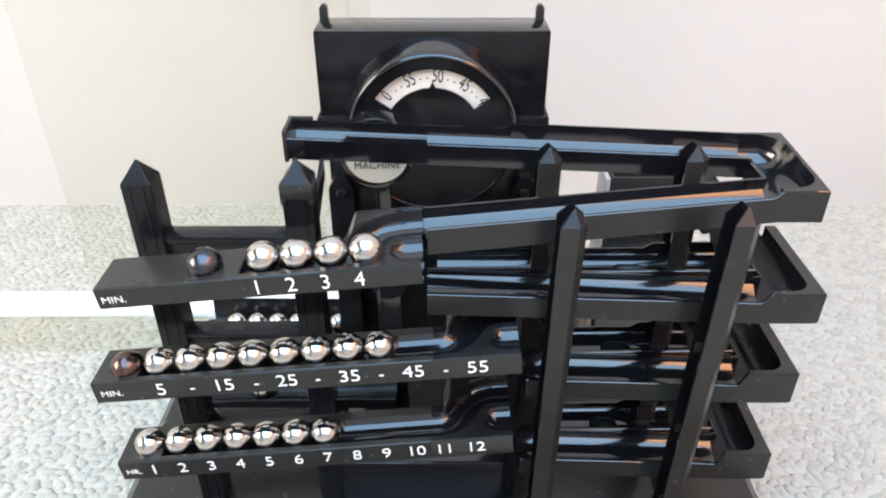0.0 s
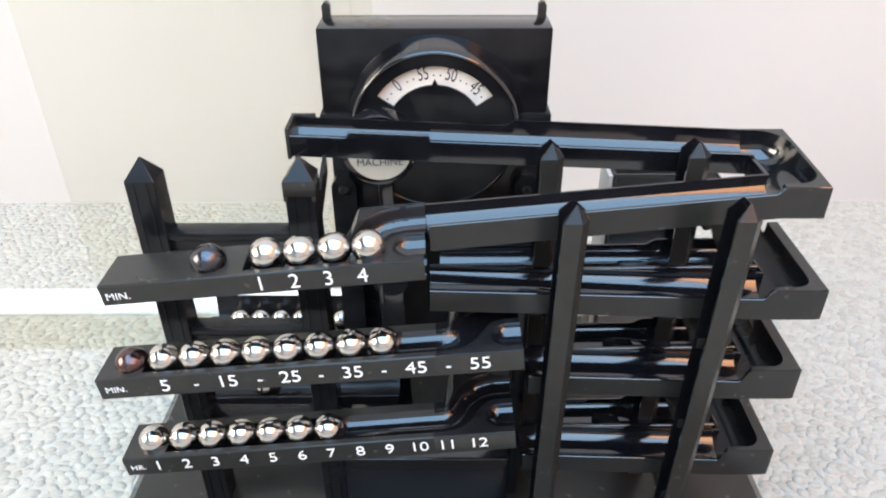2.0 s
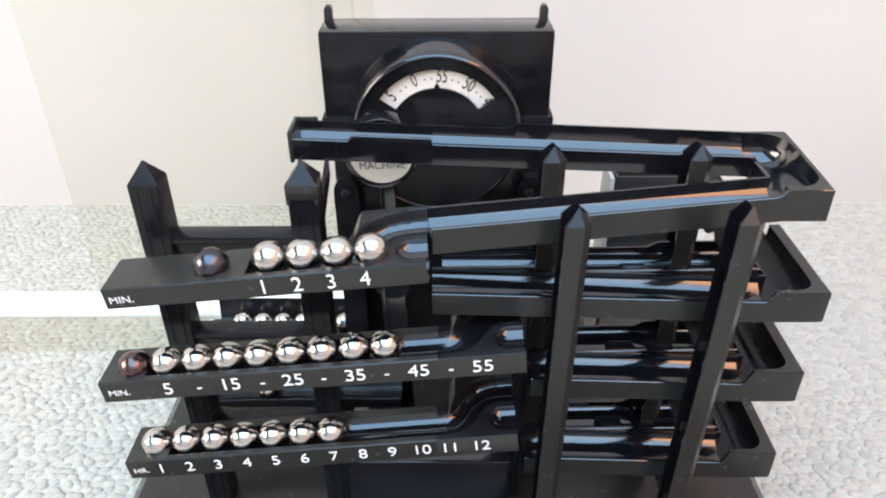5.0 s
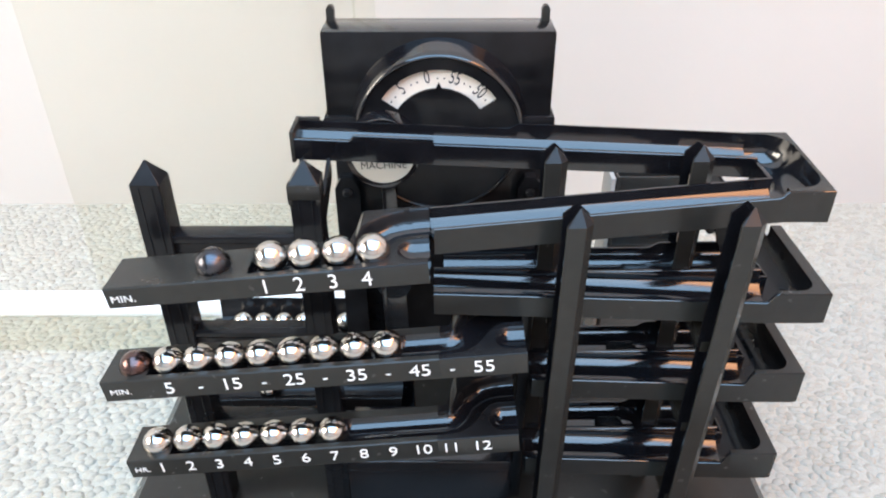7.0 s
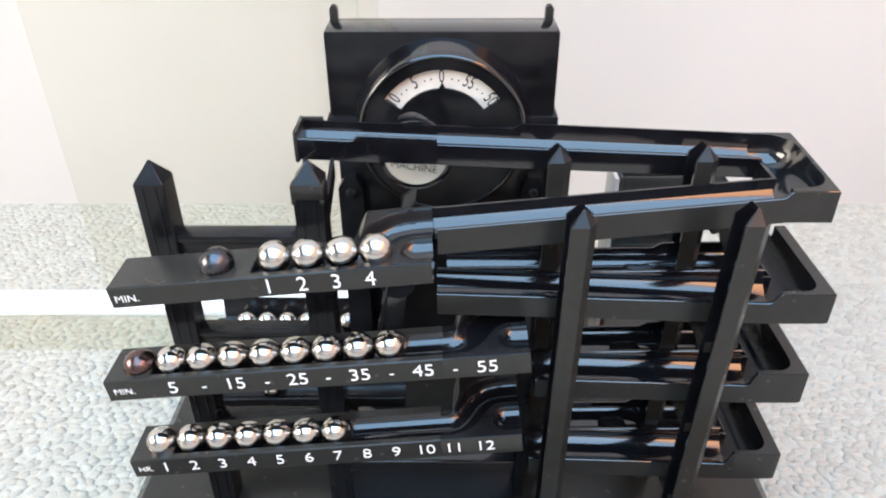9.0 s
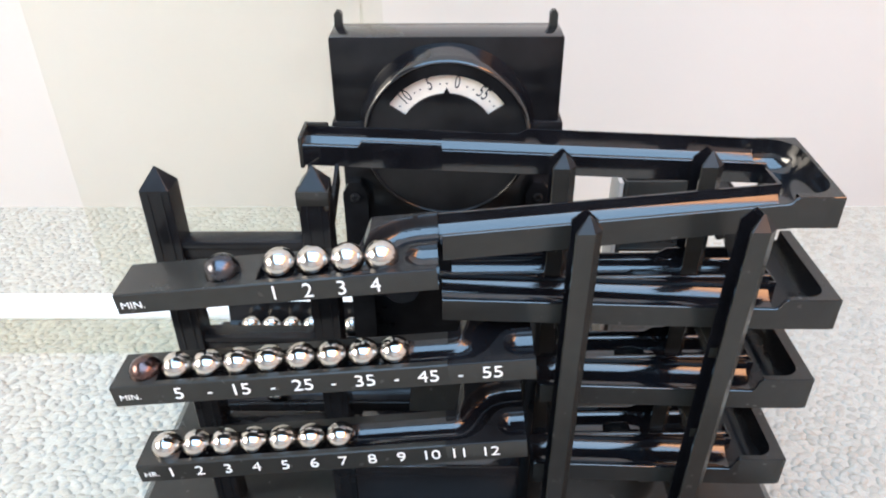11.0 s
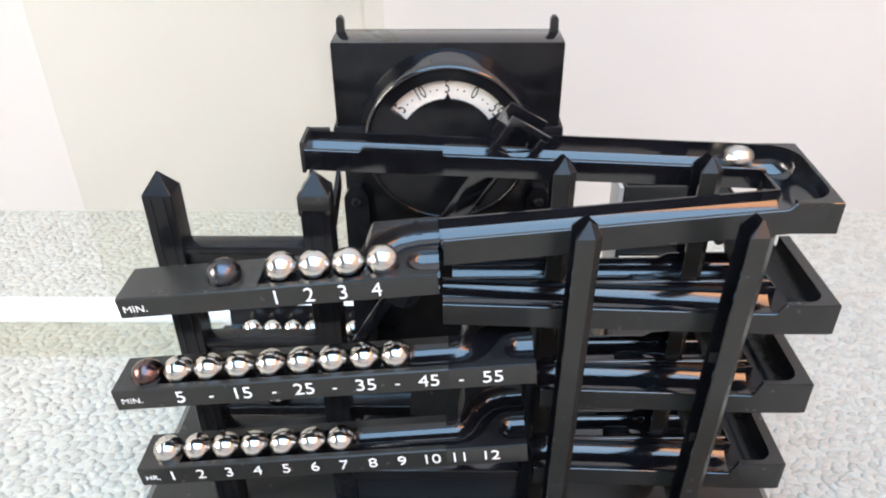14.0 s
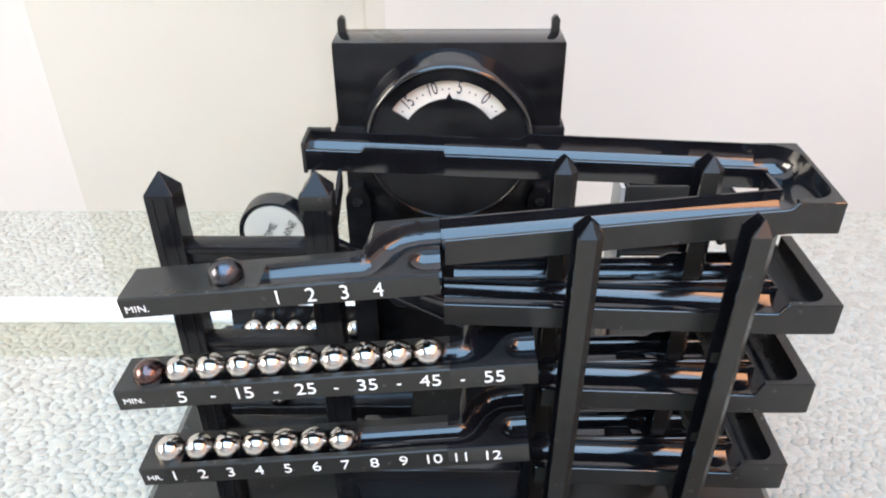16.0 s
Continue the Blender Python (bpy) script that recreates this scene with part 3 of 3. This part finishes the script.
def build_trays():
    texts = [(str(k), -0.0660 + 0.01235 * (k - 1), 0.0087, 0.95, -0.0004) for k in (1, 2, 3, 4)] + [("MIN.", -0.1187, 0.0042, 1.1, -0.0007)]
    a, rest = tray("minute_tray", -0.125, -0.0067, 0.1372, 0.1487, 0.0086, -0.052, -0.0725, texts, "black tipping tray numbered 1 to 4", hood=True)
    stud = part("counterweight", sphere(bmesh.new(), 0.0066), DARK_STEEL, a, "dark blued steel ball", smooth=60)
    stud.location = rest.inverted() @ Vector((-0.0871, 0.226, 0.1506))
    texts = [(s, x, 0.0083 if s != "-" else 0.0072, 1.08, -0.0003) for s, x in
             [("5", -0.1105), ("-", -0.098), ("15", -0.0855), ("-", -0.0725), ("25", -0.0603), ("-", -0.0482), ("35", -0.0357), ("-", -0.0233), ("45", -0.0107), ("-", 0.0018), ("55", 0.0142)]]
    texts.append(("MIN.", -0.1305, 0.0040, 1.1, -0.0006))
    b, rb = tray("five_minute_tray", -0.1376, 0.0310, 0.0903, 0.1060, 0.0100, -0.052, -0.1195, texts, "black tray numbered in fives to 55")
    stud = part("counterweight", sphere(bmesh.new(), 0.0066), BROWN_STEEL, b, "dark bronzed steel ball", smooth=60)
    stud.location = rb.inverted() @ Vector((-0.1266, 0.226, 0.1012))
    texts = [(str(k), -0.1229 + 0.01250 * (k - 1) - (0.0006 if k == 11 else 0), 0.0076, 1.10, -0.0002) for k in range(1, 13)]
    texts.append(("HR.", -0.1319, 0.0038, 1.15, -0.0006))
    c, rc = tray("hour_tray", -0.1376, 0.0300, 0.0450, 0.0620, 0.0098, -0.052, -0.1195, texts, "black tray numbered 1 to 12")
    stud = part("fixed_ball", sphere(bmesh.new(), 0.0066), STEEL, c, "polished steel ball", smooth=60)
    stud.location = rc.inverted() @ Vector((-0.1271, 0.226, 0.0570))
    return a, rest


def build_rails():
    u_rail("top_rail", -0.0646, -0.0065, 0.1485, 0.2495, 0.3005, 0.2330, 0.1660, (0.1570, 0.1545), 0.1502, 0.0109, 0.0137, clock, guard=(-0.0395, -0.0065), step_back=0.0275)
    part("rail_end", boxes((-0.0664, 0.2826, 0.1645, -0.0646, 0.3008, 0.1785), (-0.0652, 0.2992, 0.1755, -0.0560, 0.3012, 0.1781), bevel=0.0005), SATIN, clock)
    for zl, zr, top, xl in ((0.1197, 0.1134, 0.1279, -0.0061), (0.0737, 0.0692, 0.0859, 0.036), (0.0247, 0.0197, 0.0362, 0.036)):
        rail = u_rail("return_rail", xl + 0.004, xl, 0.1534, 0.238, 0.292, 0.236 if xl < 0 else 0.237, zr + 0.0025, (zr + 0.003, zr), zl, 0.0099, top - zr, clock, step_back=0.09, w=0.0098, r=0.0085, hug=True)
        x = 0.082
        zb = zr + 0.0012
        bm = bmesh.new()
        rings(bm, [[(x + dx * k, y, zb + h * g) for dx, h in ((-0.0088, 0.0030), (0.0088, 0.0030), (0.0050, 0.0105), (-0.0050, 0.0105))] for y, k, g in ((0.2592, 0.9, 0.9), (0.2606, 1.0, 0.98), (0.2752, 1.0, 0.40))])
        part("deflector", bm, BLACK_DIM, rail, smooth=0)


ARM_C = Vector((-0.0280, 0.3, 0.083))


def build_arm():
    """The lifting arm, upright with its scoop above, turning about y."""
    arm = part("lifting_arm", boxes((-0.0062, 0.0085, -0.008, 0.0062, 0.0122, 0.0965), (0.0040, 0.0080, -0.008, 0.0066, 0.0140, 0.0962), (-0.0038, 0.0235, -0.066, 0.0038, 0.0262, 0.006), bevel=0.0006), BLACK, clock)
    arm.matrix_basis = Matrix.Translation(ARM_C)
    hub = lathe(bmesh.new(), [(0.009, 0.0084), (0.009, 0.0415), (0.008, 0.044)], (0, 0), 32)
    part("hub", hub, BLACK, arm)
    # scoop: back plate, front plate with a square hole, floor and one cheek
    plates = ((-0.0103, -0.0087, 0.0945, -0.0090, 0.0125, 0.1098), (-0.0105, 0.0070, 0.0925, 0.0105, 0.0090, 0.1145), (0.0088, -0.010, 0.0903, 0.0103, 0.0123, 0.1096),
               (-0.0101, -0.0090, 0.0900, 0.0101, 0.0127, 0.0913), (-0.0105, -0.0105, 0.1108, 0.0105, -0.0085, 0.1140), (-0.0105, -0.0106, 0.0905, -0.0066, -0.0084, 0.1112),
               (0.0066, -0.0106, 0.0905, 0.0105, -0.0084, 0.1112), (-0.0068, -0.0104, 0.0907, 0.0068, -0.0086, 0.0965))
    for x0, y0, z0, x1, y1, z1 in plates:
        q = [v * 0.92 for v in (x0, y0, z0 - 0.103, x1, y1, z1 - 0.103)]
        part("scoop_plate", boxes((q[0], q[1], q[2] + 0.1055, q[3], q[4], q[5] + 0.1055), bevel=0.0003), BLACK, arm, smooth=20)
    bm = lathe(bmesh.new(), [(0.0150, 0.0120), (0.0172, 0.0108), (0.0176, 0.0120), (0.0176, 0.0215), (0.0160, 0.0225)], (0, -0.072), 48)
    disc = part("counterweight_disc", bm, BLACK, arm, "black round counterweight disc", smooth=50)
    bm = lathe(bmesh.new(), [(0.0149, 0.0114), (0.0149, 0.0123)], (0, -0.072), 48)
    part("label_plate", bm, FOIL, disc, "silver round label plate", smooth=30)
    for word, dz in (("TIME", -0.0020), ("MACHINE", 0.0058)):
        text_mesh(word, 0.0052, BLACK_INK, disc, pose(0, 0.01125, -0.072 + dz, 90, 180, 0), "lettering", stretch=0.95, extrude=0.00005)
    return arm


build_base()
build_posts()
build_tower()
seconds_dial = build_dial()
build_rails()
minute_tray, TRAY_REST = build_trays()
lifting_arm = build_arm()

# ---- balls ----
ball_mesh = None


def ball(x, y, z, label="polished steel ball lying in a black trough"):
    global ball_mesh
    if ball_mesh is None:
        ob = mesh_ob("steel_ball", sphere(bmesh.new(), R_BALL), STEEL, 60)
        ball_mesh = ob.data
    else:
        ob = new("steel_ball", ball_mesh)
    ob.location = (x, y, z)
    return tagged(ob, label, "ball", "steel balls of the clock")


row_a = [ball(-0.0654 + 0.01257 * k, 0.226, 0.1534 + 0.00113 * k, "polished steel ball in the tray numbered 1 to 4") for k in range(4)]
row_b = [ball(-0.1133 + 0.01267 * k, 0.226, 0.1033 + 0.00121 * k, "polished steel ball in the tray numbered in fives") for k in range(8)]
row_c = [ball(-0.1138 + 0.0127 * k, 0.226, 0.0586 + 0.00104 * k, "polished steel ball in the hour tray") for k in range(6)]
rear = [ball(-0.1279 + 0.0127 * k, 0.364, 0.0158 - 0.0001 * k, "polished steel ball waiting in the return trough") for k in range(6)]
rear.append(ball(-0.0975, 0.297, 0.0228, "polished steel ball waiting in the return trough"))
runner = ball(-0.0245, 0.292, 0.19, "polished steel ball carried by the lifting arm")


# ---- what moves ----
ARM_ROWS = ((0, -182), (4, -182), (8.5, -182), (8.8, -178), (9.0, -171), (9.2, -163), (9.8, -137), (10.4, -109), (11.0, -82), (11.3, -71), (11.6, -60), (11.9, -48.5), (12.2, -37.5),
            (12.5, -27), (12.8, -15.5), (13.0, -7.8), (13.2, 0.3), (13.4, 8.7), (13.6, 17), (13.8, 24.5), (14.0, 31), (14.25, 41), (14.5, 56), (14.7, 67), (15.0, 73.5), (15.5, 95), (16.0, 118.6))


def arm_angle(t):
    return float(np.interp(t, [r[0] for r in ARM_ROWS], [r[1] for r in ARM_ROWS]))


def in_scoop(t):
    return ARM_C + (pose(0, 0, 0, 0, arm_angle(t), 0) @ Vector((0.0, -0.0015, 0.1055)))


# centre line of a ball on the rail under the minute tray
ROUTE = [Vector(p) for p in ((-0.0061, 0.2458, 0.1289), (0.1315, 0.2478, 0.1226), (0.1388, 0.2500, 0.1226), (0.1410, 0.2560, 0.1226), (0.1410, 0.2920, 0.1222), (0.1410, 0.3760, 0.1190))]


def on_rail(s):
    """A place at s metres past the left end of the front leg, round the turn and back along the chute to the rear housing."""
    for a, b in zip(ROUTE, ROUTE[1:]):
        step = (b - a).length
        if s < step:
            return a.lerp(b, s / step)
        s -= step
    return ROUTE[-1]


def motions():
    walk(lifting_arm, [(t, pose(*ARM_C, 0, a, 0)) for t, a in ARM_ROWS])
    walk(seconds_dial, [(t, pose(DIAL_C[0], 0.3335, DIAL_C[1], 0, DIAL_STEP * t, 0)) for t in range(0, 17, 2)])
    tip = ((0, 0), (8, 0), (14.54, 0), (14.6, 3.5), (14.65, 12), (14.7, 20), (14.75, 19), (14.8, 18), (14.9, 17.5), (14.95, 9), (15.0, 0.6), (15.1, 0), (16.0, 0))
    walk(minute_tray, [(t, TRAY_REST @ pose(0, 0, 0, 0, a, 0)) for t, a in tip])
    # the four balls of the minute tray run out to the right
    for k, ob in enumerate(row_a):
        home = Vector(ob.location)
        rows = [(0, home), (8, home), (14.6, home), (14.7, home + Vector((0.0075, 0, -0.003 - 0.0012 * k)))]
        rows.append((14.8, Vector((-0.0384 + 0.0127 * k, 0.2265, 0.1515 - 0.0026 * k))))
        for t in (14.9, 15.0, 15.1, 15.15, 15.2, 15.25, 15.3, 15.35, 15.4, 15.5, 15.6, 15.7):
            way = 0.004 + 0.0140 * k + 0.30 * (t - 14.9) + 0.06 * max(0, t - 15.0)
            rows.append((t, on_rail(way)))
            if way > 0.265:
                break
        # they drop into the rear housing
        t = rows[-1][0]
        rows += [(t + 0.1, Vector((0.128, 0.3895, 0.1020))), (t + 0.25, Vector(((0.1325, 0.1195, 0.1065, 0.1265)[k], 0.39, 0.0685 if k < 3 else 0.0785)))]
        if rows[-1][0] < 16:
            rows.append((16.0, rows[-1][1]))
        walk(ob, [(t, Matrix.Translation(p)) for t, p in rows])
    # the ball that the arm lifts
    rows = [(t, in_scoop(t)) for t in (0, 4, 8.5, 8.8, 9.0, 9.2, 9.5, 9.8, 10.1, 10.4, 10.7, 11.0, 11.3, 11.6, 11.9, 12.2, 12.5, 12.8, 13.0, 13.1, 13.2)]
    rows += [(t, Vector(p)) for t, p in (
        (13.3, (-0.0165, 0.2917, 0.1742)), (13.4, (0.0005, 0.2917, 0.1718)), (13.6, (0.0330, 0.2917, 0.1706)), (13.8, (0.0760, 0.2917, 0.1690)), (14.0, (0.1210, 0.2912, 0.1668)),
        (14.06, (0.1330, 0.2855, 0.1660)), (14.12, (0.1390, 0.2750, 0.1654)), (14.18, (0.1340, 0.2635, 0.1645)), (14.3, (0.1010, 0.2560, 0.1627)), (14.4, (0.0650, 0.2519, 0.1614)),
        (14.5, (0.0195, 0.2445, 0.1605)), (14.6, (-0.0172, 0.2415, 0.1600)), (14.66, (-0.0190, 0.2350, 0.1570)), (14.7, (-0.0180, 0.2335, 0.1550)), (14.8, (-0.0060, 0.2460, 0.1470)),
        (14.9, (0.0170, 0.2600, 0.1350)), (15.0, (0.0440, 0.2680, 0.1280)), (15.1, (0.0770, 0.2660, 0.1235)), (15.17, (0.0760, 0.2790, 0.1230)), (15.25, (0.0720, 0.2905, 0.1110)), (15.5, (0.0440, 0.2905, 0.1110)),
        (15.62, (0.0300, 0.2600, 0.1180)), (15.7, (0.0115, 0.2400, 0.1160)), (15.8, (0.0048, 0.2310, 0.1146)), (15.9, (-0.0050, 0.2260, 0.1137)), (16.0, (-0.0119, 0.2260, 0.1130)))]
    walk(runner, [(t, Matrix.Translation(p)) for t, p in rows])


motions()
